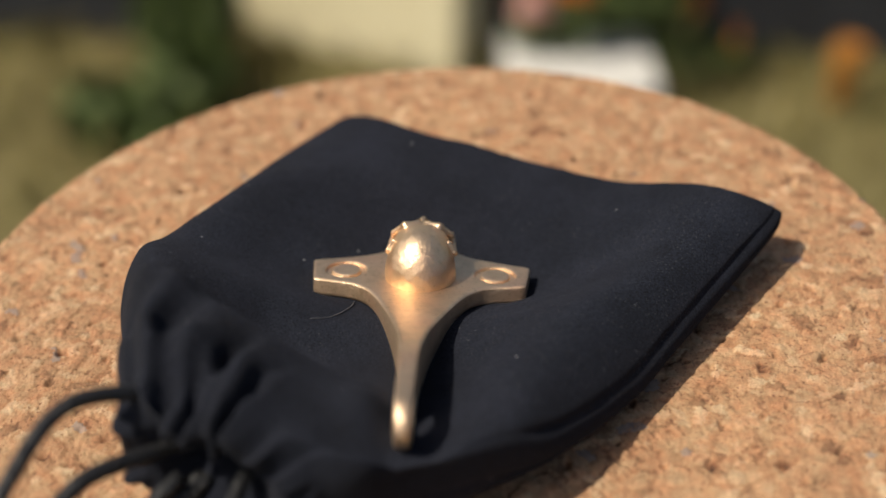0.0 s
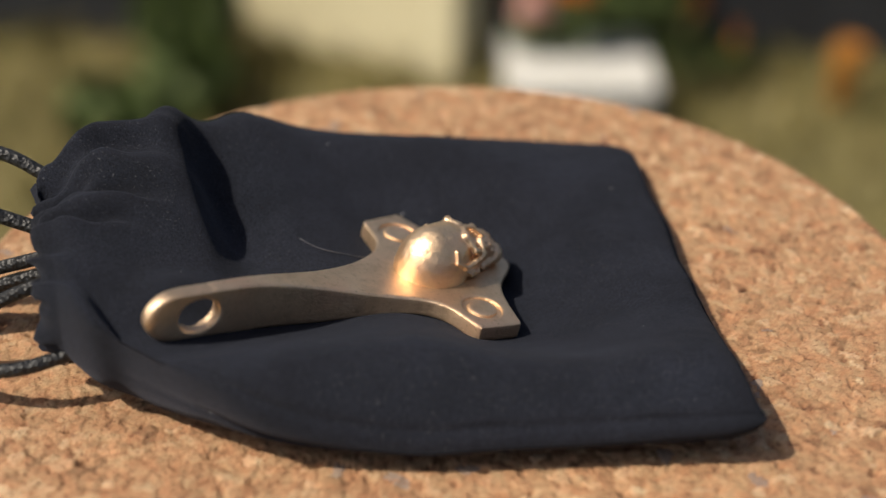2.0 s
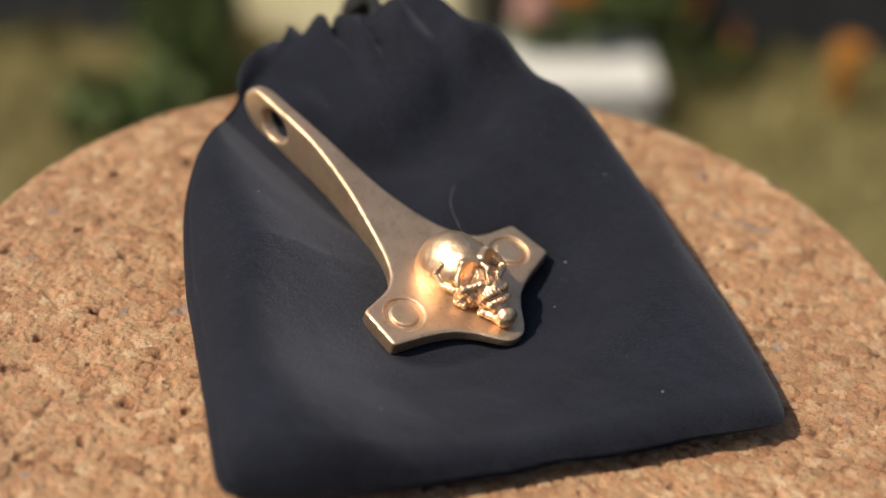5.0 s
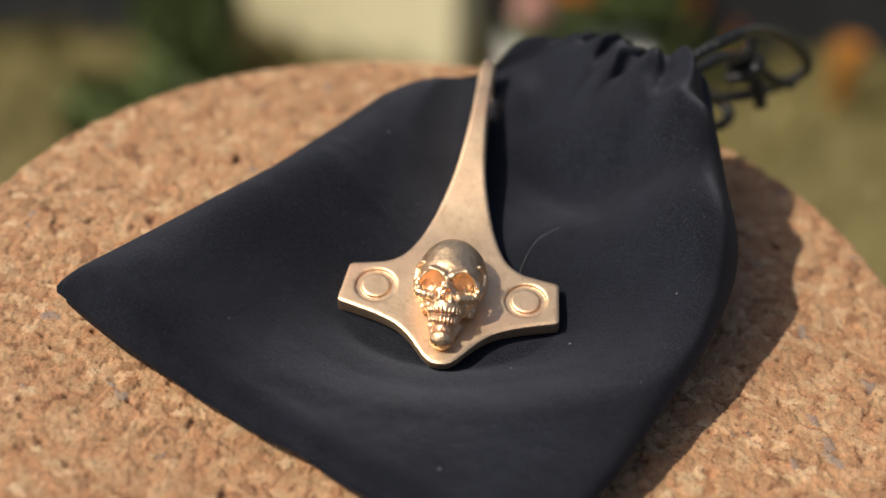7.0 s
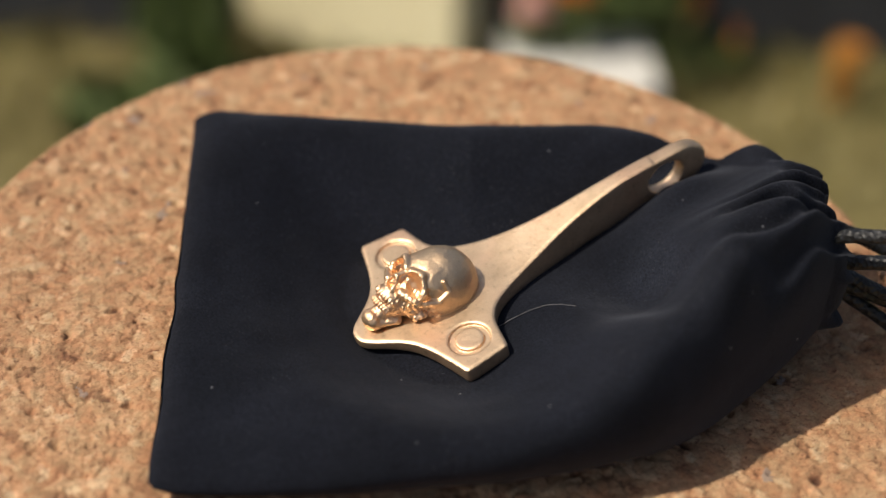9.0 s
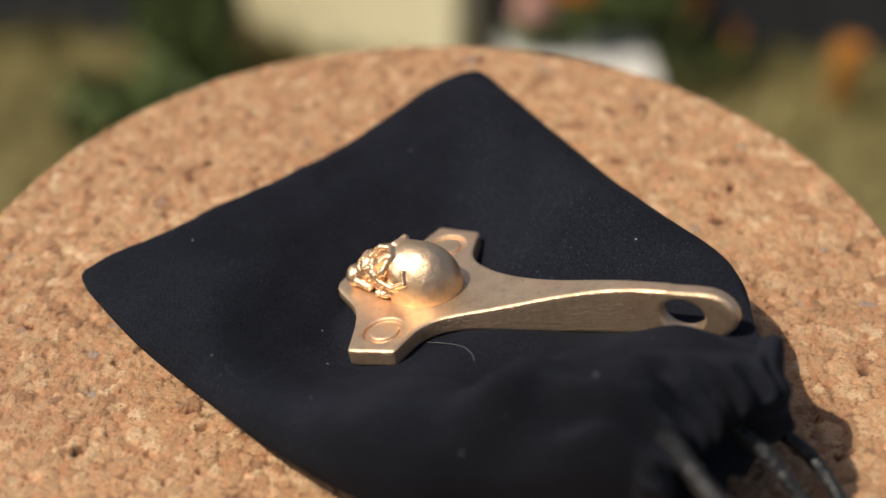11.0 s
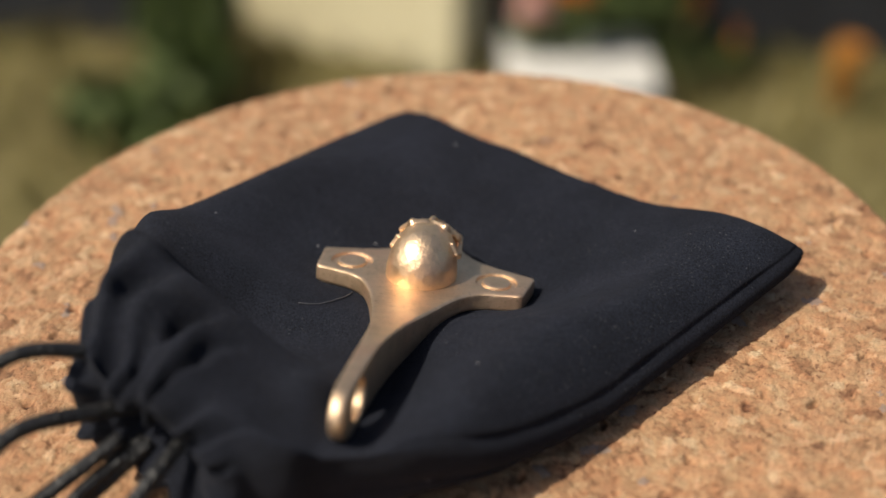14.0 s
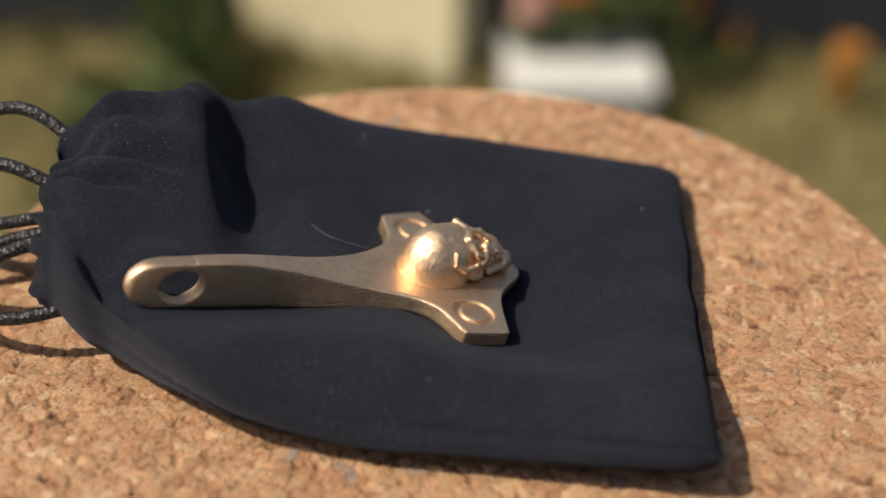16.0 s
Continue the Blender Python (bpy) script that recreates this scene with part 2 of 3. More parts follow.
    for name, fs, lo, hi in (("top_face", faces[:cut], 0, first + sides), ("rim", faces[cut:], first, n)):
        me = mesh_of(name, V2[lo:hi], [tuple(k - lo for k in f) for f in fs], CORK)
        at = me.attributes.new("granule", "FLOAT", "POINT")
        at.data.foreach_set("value", val[lo:hi].astype(np.float32))
        at = me.attributes.new("stone", "FLOAT", "POINT")
        at.data.foreach_set("value", (stony[g] * gap)[lo:hi].astype(np.float32))
        part_mesh(name, me, ob)
    MOVERS.append(ob)


build_disc()


# ---- pouch ----
def lerp_rows(s, rows):
    """Smooth value at s between rows of (s, value...)."""
    xs = [r[0] for r in rows]
    P = np.array([r[1:] for r in rows], float)
    i = min(max(int(np.searchsorted(xs, s)) - 1, 0), len(xs) - 2)
    t = (s - xs[i]) / (xs[i + 1] - xs[i])
    h = xs[i + 1] - xs[i]

    def slope(j):
        if j == 0 or j == len(xs) - 1:
            k = max(min(j, len(xs) - 2), 0)
            return (P[k + 1] - P[k]) / (xs[k + 1] - xs[k])
        return (P[j + 1] - P[j - 1]) / (xs[j + 1] - xs[j - 1])
    a, b = slope(i) * h, slope(i + 1) * h
    return (2 * t ** 3 - 3 * t * t + 1) * P[i] + (t ** 3 - 2 * t * t + t) * a + (-2 * t ** 3 + 3 * t * t) * P[i + 1] + (t ** 3 - t * t) * b


# along the bag from its sewn bottom to its neck: the two sides (x, y, z and swell of the side), the middle, the swell of the neck, the underside
EDGE_A = [(0, -19.9, 67.4, 4.4, 0.8), (.15, -33.7, 45.5, 6.6, 4.0), (.3, -43.9, 24.8, 9.0, 8.2), (.45, -49.7, 12.5, 10.8, 9.2), (.6, -55, -4.7, 12.9, 13.6), (.72, -55.5, -16.5, 13.2, 17.0), (.84, -52.3, -31.2, 12.1, 12.5), (.93, -49.9, -44, 14.8, 11.8), (1, -47.6, -52.3, 17, 8.1)]
EDGE_B = [(0, 69.7, 18.1, 9.0, 4.5), (.15, 54.8, -3.0, 6.7, 10.9), (.3, 43.9, -18.9, 5.9, 11.8), (.45, 35, -31.8, 5.4, 12.1), (.6, 21.5, -48.3, 9.8, 11), (.72, 10, -56, 15.8, 10.7), (.84, -3, -61.5, 18.8, 9.8), (.93, -8, -66.2, 20, 8.7), (1, -15, -68.5, 18, 5.4)]
MIDDLE = [(0, 8.6), (.15, 6.0), (.3, 5.6), (.45, 7.8), (.6, 11.5), (.72, 14.5), (.84, 16), (1, 16)]
SWELL = [(0, -1.2), (.5, -0.6), (.62, 0.4), (.68, 3.2), (.735, 11.0), (.79, 15.8), (.87, 17.8), (.94, 17.8), (1, 13)]
# folds that run into the neck: place across, start along, depth, width
FOLDS = [(0.12, 0.74, 4.2, 0.055), (-0.24, 0.86, 2.8, 0.06), (-0.52, 0.80, 2.2, 0.11), (-0.80, 0.82, 2.4, 0.08), (0.46, 0.86, 2.0, 0.09), (0.72, 0.88, 1.6, 0.06)]


# hollows: place, half widths, depth
CRUMPLES = [(-30.5, -49, 1.9, 6.5, 6.0), (-36, -55, 3.0, 5, 3.2), (-26, -56, 6.5, 3.2, 2.0), (-38, -40, 3.0, 8, 3.0), (-46, -38, 3.0, 6, 2.4), (-34, -45, 2.0, 6, -1.6), (-26.5, -46, 2.0, 6, -1.8)]


def bag_point(s, phi):
    A, B = lerp_rows(s, EDGE_A), lerp_rows(s, EDGE_B)
    v, top = -math.cos(phi), phi <= math.pi
    # the lip of the neck runs askew
    skew = (0.05 * v if v < 0 else 0.02 * v) * float(np.clip((0.95 - s) / 0.1, 0, 1))
    M, L = float(lerp_rows(s, MIDDLE)[0]), float(lerp_rows(s + skew, SWELL)[0])
    av = abs(v)
    neck = float(np.clip((s - 0.62) / 0.3, 0, 1))
    low = 0.35 + 9.0 * float(np.clip((s - 0.80) / 0.20, 0, 1)) ** 1.3 + 0.8 * math.exp(-(s / 0.05) ** 2)
    if s < 0.045:                                   # rounded corners
        v *= 1 - 0.050 * (1 - math.sqrt(max(0.0, 1 - (1 - s / 0.045) ** 2)))
    if not top and v > 0:                           # hem line along side B
        v *= 1 - 0.022 * math.exp(-((av - 0.972) / 0.010) ** 2) * (1 - neck)
    if top and v > 0:
        v *= 1 - 0.014 * math.exp(-((av - 0.980) / 0.009) ** 2) * (1 - neck) * (0.7 + 0.6 * noise.noise((s * 14, 5.0, 2.0)))
    C, W = (A + B) / 2, (B - A) / 2
    x, y = (C + W * v)[:2]
    ripple = (0.7 * noise.noise((v * 4.0, 1.0, 3.0)) + 0.25 * noise.noise((v * 13.0, 2.0, 3.0))) * math.exp(-(s / 0.10) ** 2) * (1 - av ** 6)
    x, y = x + 0.41 * ripple, y + 0.91 * ripple
    mixed = 0.5 - 0.5 * math.sin(1.5708 * max(-1, min(1, v)))
    z_edge, t_side = A[2] * mixed + B[2] * (1 - mixed), A[3] * mixed + B[3] * (1 - mixed)
    fat = math.sqrt(max(0.0, 1 - (1 - min(1.0, s / 0.035)) ** 2))
    z_mid = M / 2
    z = z_mid + (z_edge - z_mid) * av ** (2.3 + 0.5 * neck)
    if not top:
        return (x, y, z + (low - z) * fat * max(0.0, 1 - av ** (5 + 5 * neck)) ** 0.5)
    hump = math.exp(-((av - 0.74) / 0.36) ** 2) * (1 - 0.7 * neck)
    z += (z_mid * (1 - 0.5 * hump) + t_side * 1.12 * hump) * fat * max(0.0, 1 - av ** 7) ** 0.55
    # the neck swells up
    side = (v + 0.14) / (0.58 + 0.30 * neck)
    z += L * math.exp(-side ** 4)
    e = 1 - av ** 8
    # a fold across side A, and the hollow behind it
    d = (x + 20) * 0.24 + (y + 14) * 0.97 + 3 * noise.noise((x * 0.05, y * 0.05, 8.0))
    keep = 1 / (1 + math.exp((x + 13) / 3.5)) * e
    z += 1.8 * math.exp(-(d / 8.0) ** 2) * keep - 1.8 * math.exp(-((d + 14) / 6.0) ** 2) * keep
    z += 1.8 * math.exp(-((d + 23) / 5.0) ** 2) * keep
    # dent under the head
    z -= 0.6 * math.exp(-((x + 2) / 17) ** 2 - ((y - 6) / 13) ** 2)
    z += (0.55 * noise.noise((x * 0.045, y * 0.045, 2.0)) + 0.35 * noise.noise((x * 0.12, y * 0.12, 5.0)) + 0.10 * noise.noise((x * 0.4, y * 0.4, 9.0))) * e
    rumple = float(np.clip((s - 0.6) / 0.2, 0, 1))
    if rumple:
        z += rumple * e * (0.6 * noise.noise((x * 0.10 + y * 0.05, y * 0.07, 4.0)) + 0.6 * noise.noise((x * 0.22, y * 0.16, 6.0)))
    # gathers
    for v0, s0, deep, wide in FOLDS:
        go = float(np.clip((s - s0) / 0.12, 0, 1))
        if go:
            bend = v0 + 0.07 * noise.noise((s * 9, v0 * 7, 3.0)) + (0.10 * (0.9 - s) if v0 == 0.12 else 0)
            k = (v - bend) / wide
            z += go * deep * (0.45 * math.exp(-((k - 1.8) / 1.1) ** 2) + 0.45 * math.exp(-((k + 1.8) / 1.1) ** 2) - math.exp(-k * k))
    # crumpled hollows before the neck
    for x0, y0, across, along, deep in CRUMPLES:
        z -= deep * e * math.exp(-((x - x0 - 0.35 * (y - y0) + 1.0 * noise.noise((y * 0.15, 7.0, 1.0))) / across) ** 2 - ((y - y0 + 2.0 * noise.noise((x * 0.12, 3.0, 1.0))) / along) ** 2)
    # the cloth rises only gently round the head and the shaft that lie in it
    sink = float(np.clip((-y - 8) / 22, 0, 1))
    under = 7.9 + 0.242 * (2.8 - y) - 0.058 * (x + 2.5) - 4.3 - 2.4 * sink * sink * (3 - 2 * sink)
    d_head = 16 * max(0.0, math.sqrt(((x + 2.45) / 20.5) ** 2 + ((y - 4) / 12.5) ** 2) - 1)
    d_shaft = math.hypot(max(0.0, abs(x + 2.2) - 3.6), max(0.0, y + 6), 3.5 * max(0.0, -62 - y))
    away = min(d_head, d_shaft)
    cap = under + 0.25 + away * (0.32 + 0.015 * away)
    soft = 2.0 + min(6.0, 0.55 * away)
    h = min(1.0, max(0.0, 0.5 + 0.5 * (cap + 0.25 * soft - z) / soft))
    z = (cap + 0.25 * soft) * (1 - h) + z * h - soft * h * (1 - h)
    # a fold of the neck laps against the shaft
    z += 4.6 * math.exp(-((x + 9.5) / 5.0) ** 2 - ((y + 49) / 9) ** 2)
    return (x, y, z)


def build_pouch():
    bag = new("drawstring_pouch")
    tagged(bag, "black suede cloth drawstring pouch lying on the cork", "pouch")
    NU, NV = 160, 170
    rings = [[bag_point(i / NU, math.pi * j / NV) for j in range(2 * NV)] for i in range(NU + 1)]
    # the gathered mouth turns in on itself
    last = np.array(rings[-1])
    mid = last.mean(0)
    out = np.array([-0.50, -0.80, -0.15])
    for q, push in ((0.99, 1.2), (0.95, 2.6), (0.88, 3.6), (0.78, 3.8), (0.66, 3.0), (0.52, 1.0), (0.38, -2), (0.24, -6), (0.12, -10)):
        ring = []
        for j, p in enumerate(last):
            phi = 2 * math.pi * j / len(last)
            w = math.sin(phi * 12 + 1.5 * math.sin(phi * 3)) + 0.5 * math.sin(phi * 23 + 1)
            k = q * (1 + 0.13 * min(1.0, (1 - q) * 4) * w)
            ring.append(mid + (p - mid) * k + out * (push + 1.0 * w * min(1.0, (1 - q) * 5)))
        rings.append(ring)
    V, F = loft([[tuple(np.array(p) * 0.001) for p in ring] for ring in rings], close_start=False)
    part_mesh("cloth_bag", mesh_of("cloth_bag", V, F, CLOTH), bag, "black napped suede cloth with gathered neck")
    # highlight on a crease of the cloth, drawn as a thin pale strand
    top = np.array([p for ring in rings[:NU + 1] for p in ring[:NV + 1]])
    line = []
    for x, y in spline([(-14.8, -4.6), (-15.3, -7.9), (-16.9, -12.3), (-19.0, -14.8), (-21.6, -16.3)], 14):
        near = np.argsort((top[:, 0] - x) ** 2 + (top[:, 1] - y) ** 2)[:4]
        line.append((x, y, float(top[near, 2].mean()) + 0.15))
    V, F = tube(np.array(line) * 0.001, 0.00008, 40, 6)
    part_mesh("crease_highlight", mesh_of("crease_highlight", V, F, CREASE_LIGHT), bag, "fine pale strand standing in for the highlight on a cloth crease")
    # draw cords
    mm = 0.001
    runs = (
        (0.0013, [(-42, -53, 26), (-44, -56, 30), (-54, -64, 33), (-62.6, -80.6, 26), (-71, -93, 17), (-77, -100, 8), (-74, -99, 4), (-63, -88, 5), (-50, -73, 11), (-38, -61, 17)]),
        (0.0014, [(-36, -55, 19), (-42, -60, 21), (-51, -69, 23.5), (-57, -78, 20), (-60, -83, 16)]),
        (0.0014, [(-58, -80, 16.5), (-60, -82.5, 15.5), (-63, -85, 14), (-68, -89, 9), (-73, -92, 7)]),
        (0.0013, [(-27, -62, 19), (-30, -70, 17), (-38, -82, 10), (-50, -89, 5), (-59, -85, 1.5), (-55, -76, 2.5), (-44, -68, 8), (-34, -59, 15)]),
        (0.0013, [(-14, -62, 13), (-16, -67, 11), (-20, -76, 9), (-30, -84, 7), (-42, -85, 5), (-47, -78, 6.5), (-43, -68, 11), (-35, -59, 15)]),
    )
    for rad, pts in runs:
        V, F = tube(np.array(pts) * mm, rad, 110, 12)
        part_mesh("cord", mesh_of("cord", V, F, CORD), bag, "round braided black cord")
    V, F = tube(np.array([(-60, -84, 24), (-60, -83, 19), (-57, -80, 18), (-57, -84, 14), (-61, -86, 15), (-63, -82, 17), (-60, -79, 15), (-57, -81, 13), (-59, -85, 12), (-64, -86, 9), (-66, -85, 4)]) * mm, 0.0015, 80, 12)
    part_mesh("knot", mesh_of("knot", V, F, CORD), bag, "overhand knot in the black cord, with two short ends")
    MOVERS.append(bag)


build_pouch()


# ---- pendant ----
def surface(field, lo, hi, step, name, material):
    """A mesh of the zero level of field(x, y, z), negative inside, on a grid."""
    ax = [np.arange(lo[i], hi[i] + step, step) for i in range(3)]
    X, Y, Z = np.meshgrid(*ax, indexing="ij")
    D = field(X, Y, Z)
    inside = D < 0
    n = inside.shape
    idx = -np.ones((n[0] - 1, n[1] - 1, n[2] - 1), int)
    cnt = np.zeros(idx.shape)
    acc = np.zeros(idx.shape + (3,))
    core = [slice(0, -1), slice(1, None)]
    for axis in range(3):
        sl_a, sl_b = [slice(None)] * 3, [slice(None)] * 3
        sl_a[axis], sl_b[axis] = slice(0, -1), slice(1, None)
        a, b = D[tuple(sl_a)], D[tuple(sl_b)]
        cross = (a < 0) != (b < 0)
        t = np.where(cross, a / np.where(cross, a - b, 1), 0)
        P = [X[tuple(sl_a)], Y[tuple(sl_a)], Z[tuple(sl_a)]]
        P[axis] = P[axis] + t * step
        P = np.stack(P, -1)
        o1, o2 = [k for k in range(3) if k != axis]
        for u in core:
            for v in core:
                sl = [slice(None)] * 3
                sl[o1], sl[o2] = u, v
                c = cross[tuple(sl)]
                cnt += c
                acc += P[tuple(sl)] * c[..., None]
    on = cnt > 0
    idx[on] = np.arange(on.sum())
    V = acc[on] / cnt[on][:, None]
    faces = []
    for axis in range(3):
        sl_a, sl_b = [slice(None)] * 3, [slice(None)] * 3
        sl_a[axis], sl_b[axis] = slice(0, -1), slice(1, None)
        a, b = inside[tuple(sl_a)], inside[tuple(sl_b)]
        o1, o2 = (axis + 1) % 3, (axis + 2) % 3
        where = np.argwhere(a != b)
        where = where[(where[:, o1] > 0) & (where[:, o2] > 0) & (where[:, o1] < n[o1] - 1) & (where[:, o2] < n[o2] - 1)]
        e1, e2 = np.eye(3, dtype=int)[o1], np.eye(3, dtype=int)[o2]
        q = [idx[tuple((where - k).T)] for k in (0 * e1, e1, e1 + e2, e2)]
        flip = ~a[tuple(where.T)]
        Q = np.stack(q, 1)
        Q[flip] = Q[flip][:, ::-1]
        faces += Q.tolist()
    return mesh_of(name, V * 0.001, faces, material)


def smin(a, b, k):
    h = np.clip(0.5 + 0.5 * (b - a) / k, 0, 1)
    return b * (1 - h) + a * h - k * h * (1 - h)


def smax(a, b, k):
    return -smin(-a, -b, k)


def ball(X, Y, Z, c, r):
    k = np.sqrt(((X - c[0]) / r[0]) ** 2 + ((Y - c[1]) / r[1]) ** 2 + ((Z - c[2]) / r[2]) ** 2)
    return (k - 1) * min(r)


def rod(X, Y, Z, a, b, r):
    a, b = np.array(a, float), np.array(b, float)
    d = b - a
    t = np.clip(((X - a[0]) * d[0] + (Y - a[1]) * d[1] + (Z - a[2]) * d[2]) / (d @ d), 0, 1)
    return np.sqrt((X - a[0] - t * d[0]) ** 2 + (Y - a[1] - t * d[1]) ** 2 + (Z - a[2] - t * d[2]) ** 2) - r


def skull_field(X, Y, Z):
    x, Z = np.abs(X), Z * 1.07
    d = ball(x, Y, Z, (0, -2.2, 0.8), (6.7, 7.3, 9.1))
    d = smin(d, ball(x, Y, Z, (0, 0.8, 5.0), (5.6, 3.6, 4.7)), 1.4)               # forehead
    d = smin(d, ball(x, Y, Z, (0, 4.6, 3.4), (4.7, 3.4, 4.6)), 0.6)               # face
    d = smin(d, rod(x, Y, Z, (0.9, 2.9, 9.3), (3.2, 1.9, 9.3), 0.75), 0.7)        # brow
    d = smin(d, rod(x, Y, Z, (3.2, 1.9, 9.3), (5.4, 3.2, 7.0), 0.62), 0.45)
    d = smin(d, rod(x, Y, Z, (5.4, 3.2, 7.0), (5.3, 4.9, 6.0), 0.55), 0.4)        # outer rim of the socket
    d = smin(d, rod(x, Y, Z, (5.3, 5.0, 5.9), (2.4, 6.4, 7.2), 0.80), 0.5)        # cheekbone
    d = smin(d, rod(x, Y, Z, (5.5, 4.8, 5.4), (6.3, 0.9, 3.9), 0.60), 0.35)       # cheek arch
    d = smin(d, ball(x, Y, Z, (0, 7.9, 4.2), (3.15, 2.6, 3.7)), 0.6)               # upper jaw
    d = smin(d, rod(x, Y, Z, (4.6, 4.0, 1.2), (4.2, 5.6, 1.2), 0.75), 0.4)        # corner of the jaw
    d = smin(d, rod(x, Y, Z, (2.5, 8.4, 1.0), (1.5, 11.6, 1.5), 0.75), 0.45)      # jaw
    d = smin(d, ball(x, Y, Z, (0, 12.5, 1.9), (2.25, 1.65, 2.3)), 0.6)            # chin
    d = smin(d, ball(x, Y, Z, (0, 10.4, 2.2), (1.9, 1.9, 2.3)), 0.4)
    d = smin(d, rod(x, Y, Z, (0.0, 3.2, 9.1), (0.0, 5.4, 9.3), 0.50), 0.5)        # nose bridge
    d = smin(d, rod(x, Y, Z, (0.2, 5.4, 9.2), (1.2, 7.4, 7.7), 0.45), 0.35)       # rim of the nose
    d = smax(d, -ball(x, Y, Z, (3.05, 3.85, 9.2), (1.95, 1.50, 3.4)), 0.25)       # eye sockets
    d = smax(d, -ball(x, Y, Z, (3.6, 3.9, 8.0), (1.60, 1.35, 2.7)), 0.25)
    d = smax(d, -ball(x, Y, Z, (0.42, 6.75, 8.5), (0.55, 0.90, 1.9)), 0.15)       # nose
    d = smax(d, -ball(x, Y, Z, (7.2, 1.2, 6.6), (1.6, 1.9, 1.9)), 0.25)           # temples
    d = smin(d, rod(x, Y, Z, (5.3, -1.2, 7.2), (6.3, -1.4, 5.2), 0.35), 0.4)
    d = smin(d, rod(x, Y, Z, (6.3, -1.4, 5.2), (6.4, 0.9, 4.2), 0.40), 0.3)
    d = smax(d, -ball(x, Y, Z, (6.2, 3.2, 2.3), (1.5, 1.5, 1.2)), 0.25)           # hollow under the cheek arch
    d = smax(d, -ball(x, Y, Z, (5.1, 6.6, 3.4), (1.3, 1.5, 1.3)), 0.2)
    d = smax(d, -ball(x, Y, Z, (4.2, 8.9, 3.7), (1.2, 1.5, 1.6)), 0.25)           # hollow of the cheek
    d = smax(d, -ball(x, Y, Z, (2.7, 11.2, 3.4), (0.9, 0.9, 1.2)), 0.2)
    # teeth: two rows with gaps
    for y0, z0, wide, long in ((8.9, 7.0, 2.9, 0.95), (10.35, 5.5, 2.6, 0.80)):
        for i in range(5):
            a = (i + 0.5) * 0.27
            tx, tz = wide * math.sin(a), z0 - 1.9 * (1 - math.cos(a))
            d = smin(d, ball(x, Y, Z, (tx, y0 - 1.0 * (1 - math.cos(a)), tz), (0.36, long, 0.62)), 0.06)
    d = smax(d, -rod(x, Y, Z, (0, 9.75, 6.9), (3.3, 8.9, 5.3), 0.20), 0.1)
    # rough casting round the face, a lightly hammered cranium
    lump = np.sin(X * 3.1 + Y * 1.3) * np.sin(Y * 3.7 + Z * 2.1) * np.sin(Z * 3.3 + X)
    fine = np.sin(X * 5.3 - Y * 2.9 + 1) * np.sin(Y * 6.1 + Z * 3.4) * np.sin(Z * 5.7 - X * 2.2)
    face = np.clip((Y - 1.5) / 2.5, 0, 1)
    d = d + (0.20 * lump + 0.10 * fine) * face * np.clip((x - 1.6) / 2.0, 0.25, 1) + 0.035 * np.sin(X * 1.9 + 2) * np.sin(Y * 1.7 + 1) * np.sin(Z * 2.2)
    return smax(d, -(Z + 0.6), 0.1)


# half outline of the hammer: up the shaft's side, round the arm, to the tip
SHAFT_SIDE = [(1.35, -64), (1.5, -56), (1.6, -47), (1.85, -40), (2.5, -33), (3.4, -27), (4.8, -21), (6.2, -16.2), (7.8, -12), (9.8, -8.6), (12.4, -6.5), (15.5, -5.6), (19.3, -4.9)]
ARM_END = [(19.3, -4.9), (19.8, -4.55), (20.05, -4.0), (20.5, 0.5), (20.8, 3.5), (20.7, 4.2), (20.2, 4.55)]
LOWER_SIDE = [(20.2, 4.55), (16.5, 5.6), (12.5, 6.9), (9.0, 8.6), (6.4, 10.9), (4.4, 13.4), (2.9, 15.2), (1.5, 16.2), (0.0, 16.5)]


def outline():
    half = np.vstack([spline(SHAFT_SIDE, 60)[:-1], spline(ARM_END, 24)[:-1], spline(LOWER_SIDE, 40)])
    return np.vstack([half, (half * (-1, 1))[::-1][1:]])


def plan_distance(X, Y):
    """Signed distance in plan to the outline, negative inside."""
    P = outline()
    Q = np.roll(P, -1, axis=0)
    best, inside = np.full(X.shape, 1e9), np.zeros(X.shape, bool)
    for (ax, ay), (bx, by) in zip(P, Q):
        dx, dy = bx - ax, by - ay
        t = np.clip(((X - ax) * dx + (Y - ay) * dy) / max(dx * dx + dy * dy, 1e-9), 0, 1)
        best = np.minimum(best, (X - ax - t * dx) ** 2 + (Y - ay - t * dy) ** 2)
        if dy:
            inside ^= ((ay > Y) != (by > Y)) & (X < dx * (Y - ay) / dy + ax)
    return np.where(inside, -1, 1) * np.sqrt(best)


